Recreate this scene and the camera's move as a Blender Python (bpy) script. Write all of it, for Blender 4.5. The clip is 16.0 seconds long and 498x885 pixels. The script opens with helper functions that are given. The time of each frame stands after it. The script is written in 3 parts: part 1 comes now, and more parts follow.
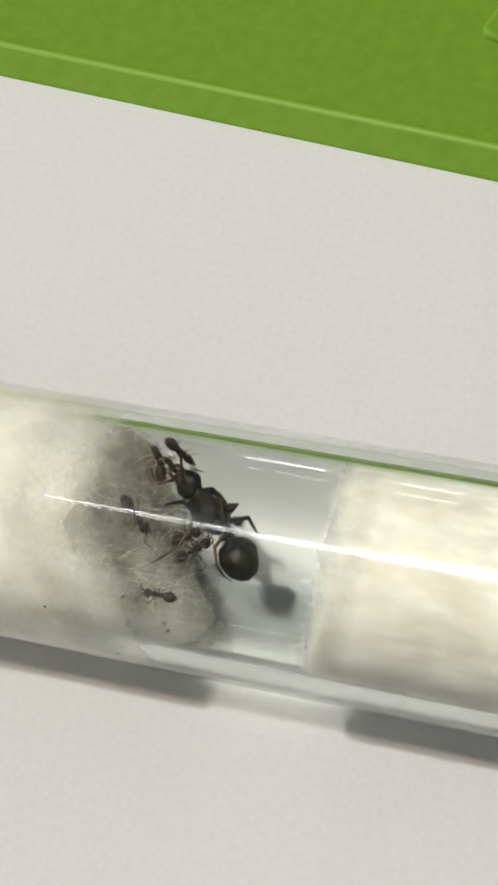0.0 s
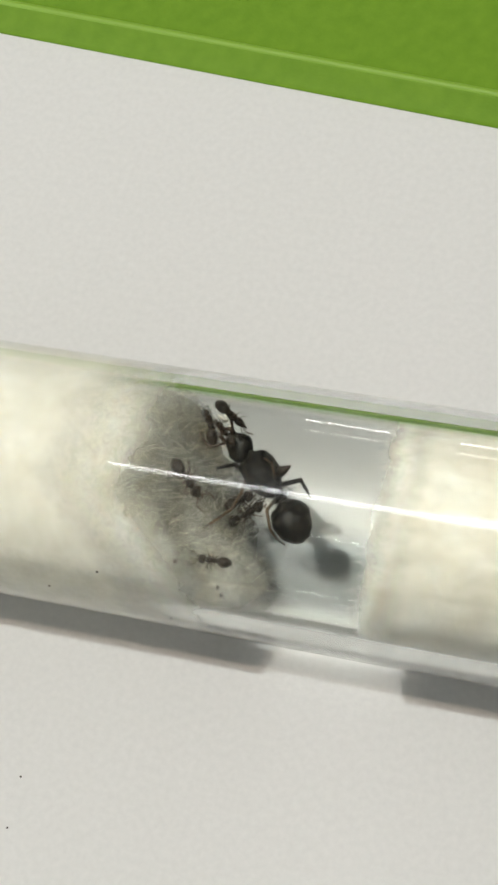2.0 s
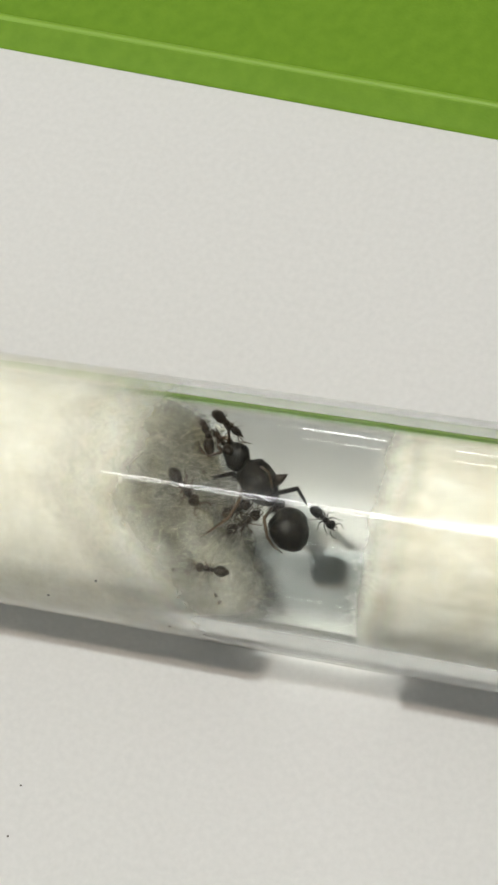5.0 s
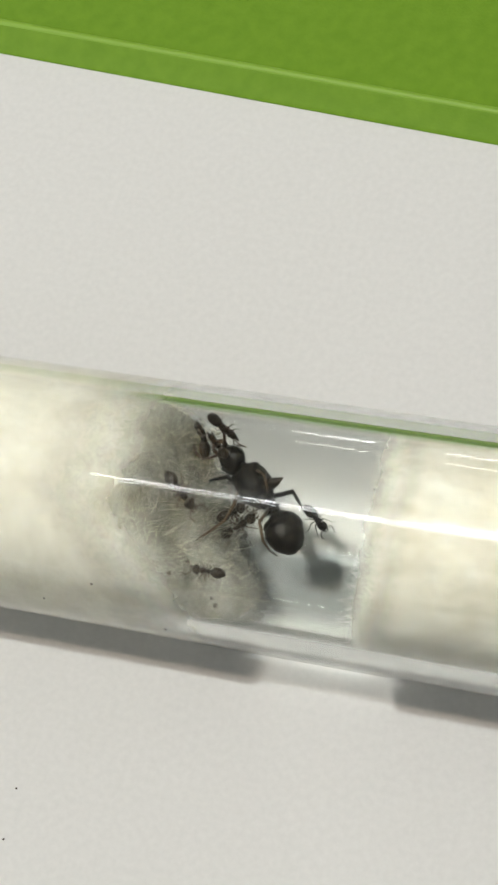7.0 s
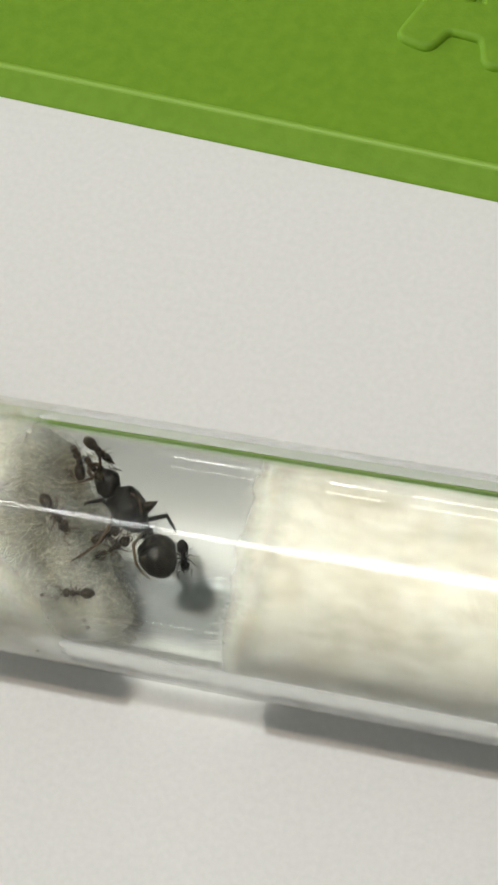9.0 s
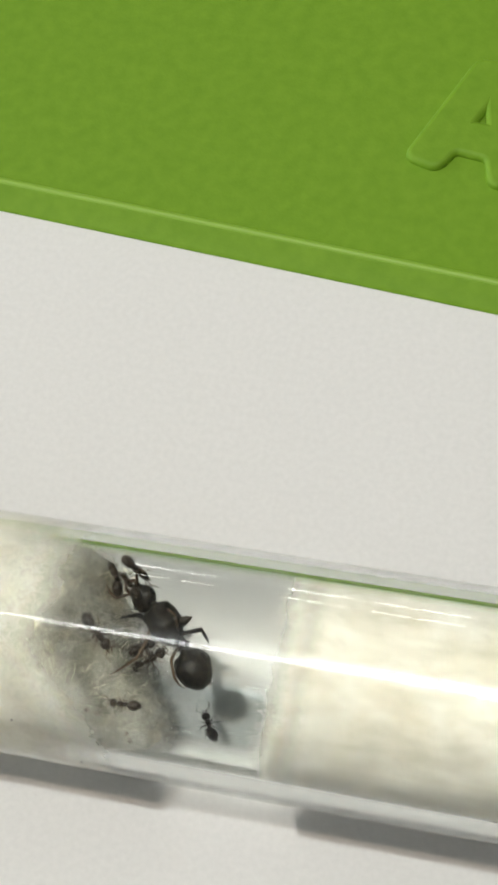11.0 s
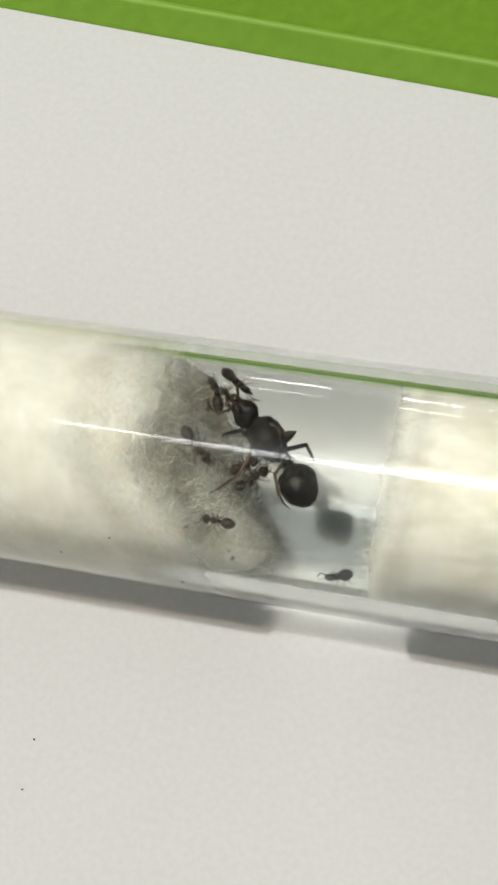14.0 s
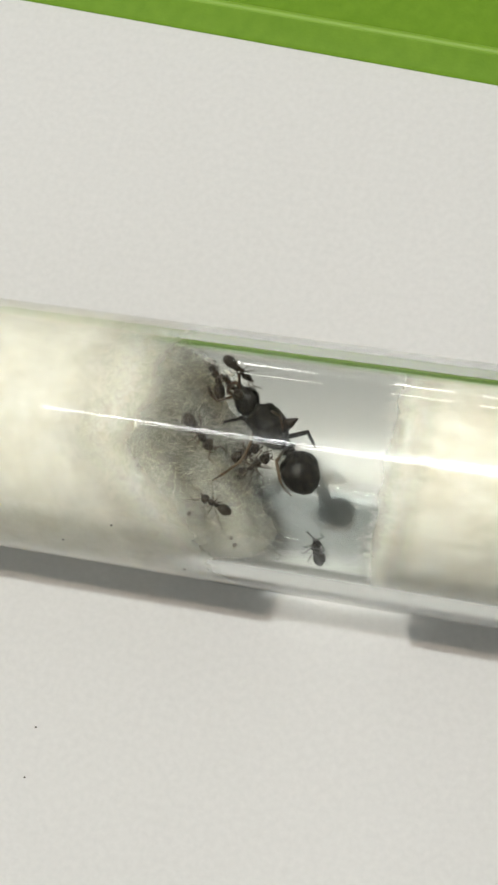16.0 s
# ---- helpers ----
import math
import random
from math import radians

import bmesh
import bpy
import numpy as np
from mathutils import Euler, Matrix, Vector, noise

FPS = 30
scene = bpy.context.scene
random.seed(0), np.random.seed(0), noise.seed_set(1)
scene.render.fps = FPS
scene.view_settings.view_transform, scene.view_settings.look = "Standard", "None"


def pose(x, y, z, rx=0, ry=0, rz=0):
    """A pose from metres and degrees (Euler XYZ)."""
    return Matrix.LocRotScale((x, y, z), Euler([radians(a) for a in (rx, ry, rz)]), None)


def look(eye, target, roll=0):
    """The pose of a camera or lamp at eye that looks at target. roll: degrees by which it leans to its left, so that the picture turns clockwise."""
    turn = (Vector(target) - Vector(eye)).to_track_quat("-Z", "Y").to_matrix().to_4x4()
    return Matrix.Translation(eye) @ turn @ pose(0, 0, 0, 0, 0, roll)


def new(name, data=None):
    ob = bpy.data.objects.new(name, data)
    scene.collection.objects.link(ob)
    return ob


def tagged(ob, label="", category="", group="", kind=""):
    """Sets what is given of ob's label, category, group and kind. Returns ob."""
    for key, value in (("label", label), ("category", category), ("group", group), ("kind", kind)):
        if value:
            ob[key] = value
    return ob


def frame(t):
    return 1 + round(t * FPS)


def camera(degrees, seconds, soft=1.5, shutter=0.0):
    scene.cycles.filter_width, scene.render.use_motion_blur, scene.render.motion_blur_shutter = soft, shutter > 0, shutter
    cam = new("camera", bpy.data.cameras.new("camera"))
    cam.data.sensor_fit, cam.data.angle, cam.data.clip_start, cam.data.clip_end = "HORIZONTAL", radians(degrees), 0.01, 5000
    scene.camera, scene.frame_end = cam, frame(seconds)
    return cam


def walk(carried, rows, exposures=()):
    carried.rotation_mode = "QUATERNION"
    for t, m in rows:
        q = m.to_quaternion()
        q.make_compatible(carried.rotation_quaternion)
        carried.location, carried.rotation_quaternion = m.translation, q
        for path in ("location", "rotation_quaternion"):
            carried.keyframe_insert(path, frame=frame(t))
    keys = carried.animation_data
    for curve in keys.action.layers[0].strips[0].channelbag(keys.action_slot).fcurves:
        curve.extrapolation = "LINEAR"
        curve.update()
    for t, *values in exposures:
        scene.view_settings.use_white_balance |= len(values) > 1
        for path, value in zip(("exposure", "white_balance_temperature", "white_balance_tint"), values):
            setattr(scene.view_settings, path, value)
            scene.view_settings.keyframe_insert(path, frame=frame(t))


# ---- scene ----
cam = camera(13.0, 16.0, soft=2.8, shutter=0.5)
PATH = [
    (0, pose(0.040413, -0.049364, 0.127912, 28.337, 10.697, 16.17)),
    (0.5, pose(0.040843, -0.049143, 0.127176, 28.257, 11.199, 16.316)),
    (1, pose(0.040945, -0.049372, 0.12664, 28.182, 11.756, 16.24)),
    (1.5, pose(0.040417, -0.050114, 0.125808, 28.129, 11.957, 16.022)),
    (2, pose(0.04064, -0.049599, 0.126297, 27.756, 12.47, 16.127)),
    (2.5, pose(0.04074, -0.049749, 0.126067, 27.845, 12.588, 16.123)),
    (3, pose(0.041148, -0.049489, 0.126538, 27.725, 12.8, 16.064)),
    (5.5, pose(0.040791, -0.050325, 0.127017, 28.09, 12.47, 15.699)),
    (6, pose(0.041362, -0.050178, 0.126685, 28.175, 12.56, 15.972)),
    (6.5, pose(0.040595, -0.050211, 0.127343, 27.995, 12.212, 15.67)),
    (7, pose(0.04059, -0.050555, 0.127272, 28.123, 12.275, 15.584)),
    (7.5, pose(0.040492, -0.050534, 0.126279, 27.926, 12.297, 15.841)),
    (8, pose(0.04127, -0.050563, 0.1276, 28.379, 12.076, 15.6)),
    (8.5, pose(0.041113, -0.051087, 0.127416, 28.675, 9.852, 15.352)),
    (8.7, pose(0.041472, -0.050827, 0.12777, 28.434, 9.361, 15.157)),
    (10.8, pose(0.039423, -0.049562, 0.137662, 28.643, 8.919, 13.956)),
    (11, pose(0.038834, -0.049249, 0.13833, 28.928, 8.893, 13.879)),
    (11.5, pose(0.038414, -0.049728, 0.138418, 29.099, 8.405, 13.711)),
    (12, pose(0.038928, -0.050104, 0.135675, 28.494, 9.654, 13.903)),
    (12.5, pose(0.037954, -0.051396, 0.12986, 26.701, 10.682, 14.067)),
    (13, pose(0.03773, -0.051189, 0.131314, 26.113, 11.517, 14.175)),
    (13.5, pose(0.037606, -0.050997, 0.131346, 26.281, 11.411, 14.362)),
    (14, pose(0.037538, -0.051363, 0.129751, 26.373, 11.46, 14.639)),
    (14.5, pose(0.037384, -0.051961, 0.128647, 26.503, 11.514, 14.67)),
    (15, pose(0.037795, -0.051181, 0.130232, 25.989, 11.772, 14.616)),
    (15.5, pose(0.037079, -0.051484, 0.13036, 25.963, 11.334, 14.464)),
    (16, pose(0.036869, -0.051888, 0.129813, 26.139, 11.255, 14.411)),
]

walk(cam, PATH, exposures=((0, 0.1), (8.7, 0.11), (10.8, 0.13), (11.3, 0.25), (12, 0.23), (12.5, 0.15), (16, 0.15)))

# ---- light: lamps under the ceiling, near and far ----
world = bpy.data.worlds.new("world")
scene.world = world
world.use_nodes = True
sky = world.node_tree.nodes.new("ShaderNodeTexSky")
sky.sky_type = "NISHITA"
sky.sun_disc = False
sky.sun_elevation, sky.sun_rotation = radians(35), radians(120)
world.node_tree.links.new(sky.outputs[0], world.node_tree.nodes["Background"].inputs[0])
world.node_tree.nodes["Background"].inputs[1].default_value = 0.1


def area_lamp(name, m, w, h, watts, colour):
    data = bpy.data.lights.new(name, "AREA")
    data.shape, data.size, data.size_y, data.energy, data.color = "RECTANGLE", w, h, watts, colour
    ob = new(name, data)
    ob.matrix_world = m
    return ob


area_lamp("cool_lamp", pose(-0.216, -0.050, 1.50), 0.07, 0.028, 7.5, (0.93, 1.0, 0.95))
area_lamp("warm_lamp", pose(-0.165, -0.145, 1.50), 0.025, 0.028, 3.6, (1.0, 0.8, 0.62))
area_lamp("long_lamp", pose(-0.33, -0.10, 1.50), 0.55, 0.05, 1.8, (0.95, 0.98, 1.0))
# added soft fill for the ambient light, set in the west wall's opening
area_lamp("west_fill", pose(-1.99, 0.0, 0.75, 0, -90, 0), 1.5, 3.0, 32.0, (0.99, 1.0, 0.92))
# the next row of lamps, farther down the room
for x, w in ((-1.21, 0.18), (-0.90, 0.13), (-0.68, 0.2)):
    area_lamp("far_lamp", look((x, 4.05, 1.5), (0, 0, 0)), w, 0.10, 1.6, (0.98, 1.0, 0.96))

MM = 0.001


# ---- materials ----
def material(name, colour, rough=0.5, metal=0.0, **more):
    m = bpy.data.materials.new(name)
    m.use_nodes = True
    b = m.node_tree.nodes["Principled BSDF"]
    b.inputs["Base Color"].default_value = (*colour, 1)
    b.inputs["Roughness"].default_value = rough
    b.inputs["Metallic"].default_value = metal
    for key, value in more.items():
        b.inputs[key.replace("_", " ")].default_value = value
    return m


def varied(m, low, high, scale, detail=4.0, rough=0.5, where="Object", lo=0.3, hi=0.7, stretch=(1, 1, 1)):
    """Colour that wanders between two tones with a noise of the given scale (per metre)."""
    t = m.node_tree
    b = t.nodes["Principled BSDF"]
    co = t.nodes.new("ShaderNodeTexCoord")
    mp = t.nodes.new("ShaderNodeMapping")
    mp.inputs["Scale"].default_value = stretch
    n = t.nodes.new("ShaderNodeTexNoise")
    n.inputs["Scale"].default_value = scale
    n.inputs["Detail"].default_value = detail
    n.inputs["Roughness"].default_value = rough
    r = t.nodes.new("ShaderNodeValToRGB")
    r.color_ramp.elements[0].position, r.color_ramp.elements[1].position = lo, hi
    r.color_ramp.elements[0].color, r.color_ramp.elements[1].color = (*low, 1), (*high, 1)
    t.links.new(co.outputs[where], mp.inputs[0])
    t.links.new(mp.outputs[0], n.inputs["Vector"])
    t.links.new(n.outputs["Fac"], r.inputs[0])
    t.links.new(r.outputs[0], b.inputs["Base Color"])
    return m


def bumpy(m, scale, distance, strength=0.5, detail=3.0, where="Object"):
    t = m.node_tree
    b = t.nodes["Principled BSDF"]
    co = t.nodes.new("ShaderNodeTexCoord")
    n = t.nodes.new("ShaderNodeTexNoise")
    n.inputs["Scale"].default_value = scale
    n.inputs["Detail"].default_value = detail
    bu = t.nodes.new("ShaderNodeBump")
    bu.inputs["Distance"].default_value = distance
    bu.inputs["Strength"].default_value = strength
    t.links.new(co.outputs[where], n.inputs["Vector"])
    t.links.new(n.outputs["Fac"], bu.inputs["Height"])
    t.links.new(bu.outputs[0], b.inputs["Normal"])
    return m


PAPER = bumpy(varied(material("paper", (0.8, 0.8, 0.8), 0.85), (0.78, 0.769, 0.764), (0.825, 0.812, 0.807), 2200), 2600, 0.00003, 0.5)
GREEN = bumpy(varied(material("green_plastic", (0.15, 0.3, 0.02), 0.6, Specular_IOR_Level=0.3), (0.152, 0.305, 0.012), (0.185, 0.345, 0.018), 900), 5200, 0.00003, 0.6)
# the lid's green made lighter: the bead's highlight is put into the colour
GREEN_HIGHLIGHT = bumpy(material("green_plastic_highlight", (0.26, 0.45, 0.045), 0.5), 700, 0.00003, 0.3)
GLASS = material("clear_glass", (0.82, 0.835, 0.815), 0.0, Transmission_Weight=1.0, IOR=1.42)
GLASS_OUTSIDE = material("clear_glass_handled", (0.82, 0.835, 0.815), 0.0, Transmission_Weight=1.0, IOR=1.42, Coat_Weight=0.36, Coat_Roughness=0.16, Coat_IOR=1.45)
COTTON = dict(Subsurface_Weight=1.0, Subsurface_Radius=(1.0, 0.95, 0.85), Subsurface_Scale=0.004)


def scuffed(m, scale, distance, stretch):
    """Fine scuffs in the gloss of the outside only."""
    t = m.node_tree
    co = t.nodes.new("ShaderNodeTexCoord")
    mp = t.nodes.new("ShaderNodeMapping")
    mp.inputs["Scale"].default_value = stretch
    n = t.nodes.new("ShaderNodeTexNoise")
    n.inputs["Scale"].default_value, n.inputs["Detail"].default_value = scale, 4
    bu = t.nodes.new("ShaderNodeBump")
    bu.inputs["Distance"].default_value, bu.inputs["Strength"].default_value = distance, 1.0
    t.links.new(co.outputs["Object"], mp.inputs[0])
    t.links.new(mp.outputs[0], n.inputs["Vector"])
    t.links.new(n.outputs["Fac"], bu.inputs["Height"])
    t.links.new(bu.outputs[0], t.nodes["Principled BSDF"].inputs["Coat Normal"])
    return m


scuffed(GLASS_OUTSIDE, 1700, 0.000011, (1.8, 1.2, 1.2))


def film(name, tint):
    """An added clear sheet that stands in for shade: it dims what is behind it, and fades out with the layer's own
    sparseness.
    """
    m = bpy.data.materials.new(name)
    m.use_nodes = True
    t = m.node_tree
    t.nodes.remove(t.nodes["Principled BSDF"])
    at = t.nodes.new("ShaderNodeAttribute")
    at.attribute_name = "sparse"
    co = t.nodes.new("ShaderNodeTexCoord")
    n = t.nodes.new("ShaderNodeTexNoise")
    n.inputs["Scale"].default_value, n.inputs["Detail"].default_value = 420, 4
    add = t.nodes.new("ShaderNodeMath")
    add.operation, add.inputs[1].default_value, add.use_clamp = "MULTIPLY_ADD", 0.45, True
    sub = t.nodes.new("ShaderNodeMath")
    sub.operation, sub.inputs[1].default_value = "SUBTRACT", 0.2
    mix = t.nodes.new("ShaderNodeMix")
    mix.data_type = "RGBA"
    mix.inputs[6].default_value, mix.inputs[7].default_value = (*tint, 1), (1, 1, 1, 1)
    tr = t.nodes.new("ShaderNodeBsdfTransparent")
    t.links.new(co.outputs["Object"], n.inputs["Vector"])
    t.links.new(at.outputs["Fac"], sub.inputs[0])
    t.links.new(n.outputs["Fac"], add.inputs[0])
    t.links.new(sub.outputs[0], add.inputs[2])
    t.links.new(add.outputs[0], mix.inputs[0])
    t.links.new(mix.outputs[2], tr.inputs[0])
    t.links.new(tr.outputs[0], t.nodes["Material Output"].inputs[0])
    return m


# grey tints that put shade below the glass chamber
FLOOR_SHADE = film("shade_film", (0.58, 0.595, 0.61))
UNDERSIDE_SHADE = film("underside_shade", (0.4, 0.4, 0.39))



def blotted(m, colour, scale, amount, lo, hi):
    """Large soft stains on top of the fine mottling."""
    t = m.node_tree
    b = t.nodes["Principled BSDF"]
    src = b.inputs["Base Color"].links[0].from_socket
    co = t.nodes.new("ShaderNodeTexCoord")
    n = t.nodes.new("ShaderNodeTexNoise")
    n.inputs["Scale"].default_value, n.inputs["Detail"].default_value, n.inputs["Distortion"].default_value = scale, 5, 0.8
    r = t.nodes.new("ShaderNodeMapRange")
    r.inputs["From Min"].default_value, r.inputs["From Max"].default_value, r.inputs["To Max"].default_value = lo, hi, amount
    mix = t.nodes.new("ShaderNodeMix")
    mix.data_type = "RGBA"
    mix.inputs[7].default_value = (*colour, 1)
    t.links.new(co.outputs["Object"], n.inputs["Vector"])
    t.links.new(n.outputs["Fac"], r.inputs["Value"])
    t.links.new(r.outputs[0], mix.inputs[0])
    t.links.new(src, mix.inputs[6])
    t.links.new(mix.outputs[2], b.inputs["Base Color"])
    return m


WET = bumpy(varied(material("wet_cotton", (0.8, 0.78, 0.7), 0.8, **COTTON), (0.66, 0.64, 0.55), (0.90, 0.88, 0.80), 800, 8, 0.74, lo=0.3, hi=0.66), 2600, 0.0002, 0.5, 6)
blotted(WET, (0.62, 0.59, 0.48), 190, 0.6, 0.5, 0.72)
DRY = bumpy(varied(material("dry_cotton", (0.7, 0.68, 0.62), 0.9, **COTTON), (0.54, 0.51, 0.43), (0.86, 0.84, 0.77), 620, 8, 0.72, stretch=(0.4, 1, 1)), 1300, 0.0002, 0.6, 6)
blotted(DRY, (0.54, 0.48, 0.37), 230, 0.4, 0.50, 0.75)
def stain_or_shade(m, place, radius, colour, amount=0.7):
    """A spot of colour, a stain or painted shade, that fades out round its place (mm)."""
    t = m.node_tree
    b = t.nodes["Principled BSDF"]
    src = b.inputs["Base Color"].links[0].from_socket
    co = t.nodes.new("ShaderNodeTexCoord")
    d = t.nodes.new("ShaderNodeVectorMath")
    d.operation = "DISTANCE"
    d.inputs[1].default_value = Vector(place) * MM
    r = t.nodes.new("ShaderNodeMapRange")
    r.inputs["From Min"].default_value, r.inputs["From Max"].default_value = radius * MM, radius * 0.2 * MM
    r.inputs["To Max"].default_value = amount
    mix = t.nodes.new("ShaderNodeMix")
    mix.data_type = "RGBA"
    mix.inputs[7].default_value = (*colour, 1)
    t.links.new(co.outputs["Object"], d.inputs[0])
    t.links.new(d.outputs["Value"], r.inputs["Value"])
    t.links.new(r.outputs[0], mix.inputs[0])
    t.links.new(src, mix.inputs[6])
    t.links.new(mix.outputs[2], b.inputs["Base Color"])
    return m


def sparse(m, name, scale):
    """A copy that thins out with the layer's own sparseness, broken up by a fine noise."""
    m = m.copy()
    m.name = name
    t = m.node_tree
    at = t.nodes.new("ShaderNodeAttribute")
    at.attribute_name = "sparse"
    co = t.nodes.new("ShaderNodeTexCoord")
    n = t.nodes.new("ShaderNodeTexNoise")
    n.inputs["Scale"].default_value, n.inputs["Detail"].default_value, n.inputs["Distortion"].default_value = scale, 7, 1.5
    # alpha = (1 - s) * (1 - 2 s (noise - 0.3))
    a = t.nodes.new("ShaderNodeMath")
    a.operation, a.inputs[1].default_value, a.inputs[2].default_value = "MULTIPLY_ADD", -1.5, 0.5
    b = t.nodes.new("ShaderNodeMath")
    b.operation, b.inputs[2].default_value = "MULTIPLY_ADD", 1.0
    inv = t.nodes.new("ShaderNodeMath")
    inv.operation, inv.inputs[0].default_value = "SUBTRACT", 1.0
    c = t.nodes.new("ShaderNodeMath")
    c.operation, c.use_clamp = "MULTIPLY", True
    t.links.new(co.outputs["Object"], n.inputs["Vector"])
    t.links.new(n.outputs["Fac"], a.inputs[0])
    t.links.new(a.outputs[0], b.inputs[0])
    t.links.new(at.outputs["Fac"], b.inputs[1])
    t.links.new(at.outputs["Fac"], inv.inputs[1])
    t.links.new(inv.outputs[0], c.inputs[0])
    t.links.new(b.outputs[0], c.inputs[1])
    t.links.new(c.outputs[0], t.nodes["Principled BSDF"].inputs["Alpha"])
    return m


WET_OUTER = bumpy(varied(material("wet_cotton_outer", (0.8, 0.78, 0.7), 0.8, **COTTON), (0.73, 0.705, 0.61), (0.91, 0.89, 0.81), 480, 8, 0.68), 1500, 0.0002, 0.4, 6)
WET_THIN = sparse(WET_OUTER, "thin_wet_cotton", 1700)
DRY_THIN = sparse(DRY, "thin_dry_cotton", 2600)
DRY_FUZZ = sparse(DRY, "teased_dry_cotton", 4000)
# tan of the hollow end: soiling plus the recess's shade, put into the colour
stain_or_shade(WET, (-5.0, 0.4, 6.2), 4.6, (0.74, 0.70, 0.57), 0.6)
stain_or_shade(WET, (-6.6, 3.8, 7.5), 4.2, (0.74, 0.70, 0.55), 0.6)
# yellow food stain
stain_or_shade(WET, (-6.2, 5.0, 6.2), 3.0, (0.72, 0.48, 0.08), 0.95)
WET_FUZZ = sparse(WET_OUTER, "teased_wet_cotton", 4000)
FIBRE = material("cotton_fibre", (0.88, 0.86, 0.80), 0.7)
WET_FIBRE = varied(material("wet_cotton_fibre", (0.86, 0.82, 0.70), 0.6), (0.82, 0.78, 0.66), (0.90, 0.87, 0.77), 300)
stain_or_shade(WET_FIBRE, (-5.8, 4.9, 7.2), 2.4, (0.72, 0.50, 0.12), 0.9)
# shade of the hollow, painted into the fibres as a duller tan
stain_or_shade(WET_FIBRE, (-6.6, 3.8, 9.5), 4.0, (0.62, 0.585, 0.45), 0.5)
CHITIN = bumpy(varied(material("dark_chitin", (0.02, 0.014, 0.01), 0.42, Specular_IOR_Level=0.3), (0.004, 0.0037, 0.0033), (0.07, 0.058, 0.042), 2300, 6, 0.7, lo=0.48, hi=0.74), 3000, 0.00009, 0.45, 5)
BROWN = bumpy(varied(material("brown_chitin", (0.07, 0.035, 0.018), 0.38, Specular_IOR_Level=0.3), (0.005, 0.0042, 0.0036), (0.06, 0.044, 0.031), 3400, 5, 0.65), 6000, 0.00005, 0.8, 4)
LEG = varied(material("leg_chitin", (0.09, 0.05, 0.025), 0.35), (0.03, 0.018, 0.011), (0.08, 0.046, 0.025), 2500)
AMBER = material("amber_chitin", (0.10, 0.066, 0.036), 0.4)
SOOT = material("black_chitin", (0.007, 0.006, 0.006), 0.5, Specular_IOR_Level=0.15)
EYE = material("eye", (0.006, 0.006, 0.006), 0.15)
BROOD = material("pale_egg", (0.78, 0.76, 0.68), 0.4)
DIRT = material("dark_dirt", (0.06, 0.045, 0.035), 0.8)
WALL = bumpy(varied(material("wall_paint", (0.27, 0.27, 0.265), 0.9), (0.25, 0.25, 0.245), (0.29, 0.29, 0.285), 3), 200, 0.001, 0.3)
WOOD = varied(material("desk_wood", (0.4, 0.28, 0.17), 0.5), (0.30, 0.20, 0.12), (0.46, 0.33, 0.21), 9, stretch=(1, 12, 12))
FLOOR = varied(material("floor_boards", (0.3, 0.22, 0.15), 0.5), (0.24, 0.17, 0.11), (0.36, 0.27, 0.18), 5, stretch=(1, 10, 1))


# ---- mesh helpers (millimetres in, metres out) ----
def part(name, bm, mat, parent=None, label="", smooth=True):
    me = bpy.data.meshes.new(name)
    bmesh.ops.recalc_face_normals(bm, faces=bm.faces)
    bmesh.ops.scale(bm, vec=(MM, MM, MM), verts=bm.verts)
    bm.to_mesh(me)
    bm.free()
    me.materials.append(mat)
    if smooth:
        for f in me.polygons:
            f.use_smooth = True
    ob = new(name, me)
    if parent:
        ob.parent = parent
    if label:
        tagged(ob, label)
    return ob


def slab(x0, x1, y0, y1, z0, z1, bevel=0.0):
    bm = bmesh.new()
    bmesh.ops.create_cube(bm, size=1)
    for v in bm.verts:
        v.co = Vector((x0 + (v.co.x + 0.5) * (x1 - x0), y0 + (v.co.y + 0.5) * (y1 - y0), z0 + (v.co.z + 0.5) * (z1 - z0)))
    if bevel:
        bmesh.ops.bevel(bm, geom=bm.edges[:], offset=bevel, segments=2, affect="EDGES", profile=0.5)
    return bm


def loft(bm, rings, closed_ends=True):
    """Skin rings of points of equal count into the bmesh."""
    rows = [[bm.verts.new(p) for p in ring] for ring in rings]
    n = len(rows[0])
    for a, b in zip(rows, rows[1:]):
        for i in range(n):
            bm.faces.new((a[i], a[(i + 1) % n], b[(i + 1) % n], b[i]))
    if closed_ends:
        bm.faces.new(rows[0][::-1])
        bm.faces.new(rows[-1])
    return rows


def frame_of(axis, up):
    x = axis.normalized()
    z = (up - x * up.dot(x)).normalized()
    return x, z.cross(x), z


def ovoid(bm, a, b, w, h, up, taper=0.0, n=14, m=10, pinch=None, lumps=0.0):
    """An egg from a (front) to b (rear), w wide and h high; taper > 0 makes the front end slimmer."""
    a, b = Vector(a), Vector(b)
    x, y, z = frame_of(b - a, Vector(up))
    c, half = (a + b) / 2, (b - a).length / 2
    rings = []
    for i in range(m + 1):
        u = -math.cos(math.pi * (0.03 + 0.94 * i / m))
        r = math.sqrt(max(0.0, 1 - u * u)) * (1 + taper * u)
        if pinch:
            r *= pinch(u)
        rings.append([c + x * half * u + y * (w / 2 * r * math.cos(2 * math.pi * k / n)) + z * (h / 2 * r * math.sin(2 * math.pi * k / n)) for k in range(n)])
    if lumps:
        for ring in rings:
            for p in ring:
                p += (p - c) * lumps * (noise.noise((p - c) * (2.6 / w)) + 0.5 * noise.noise((p - c) * (6.5 / w)))
    loft(bm, rings)


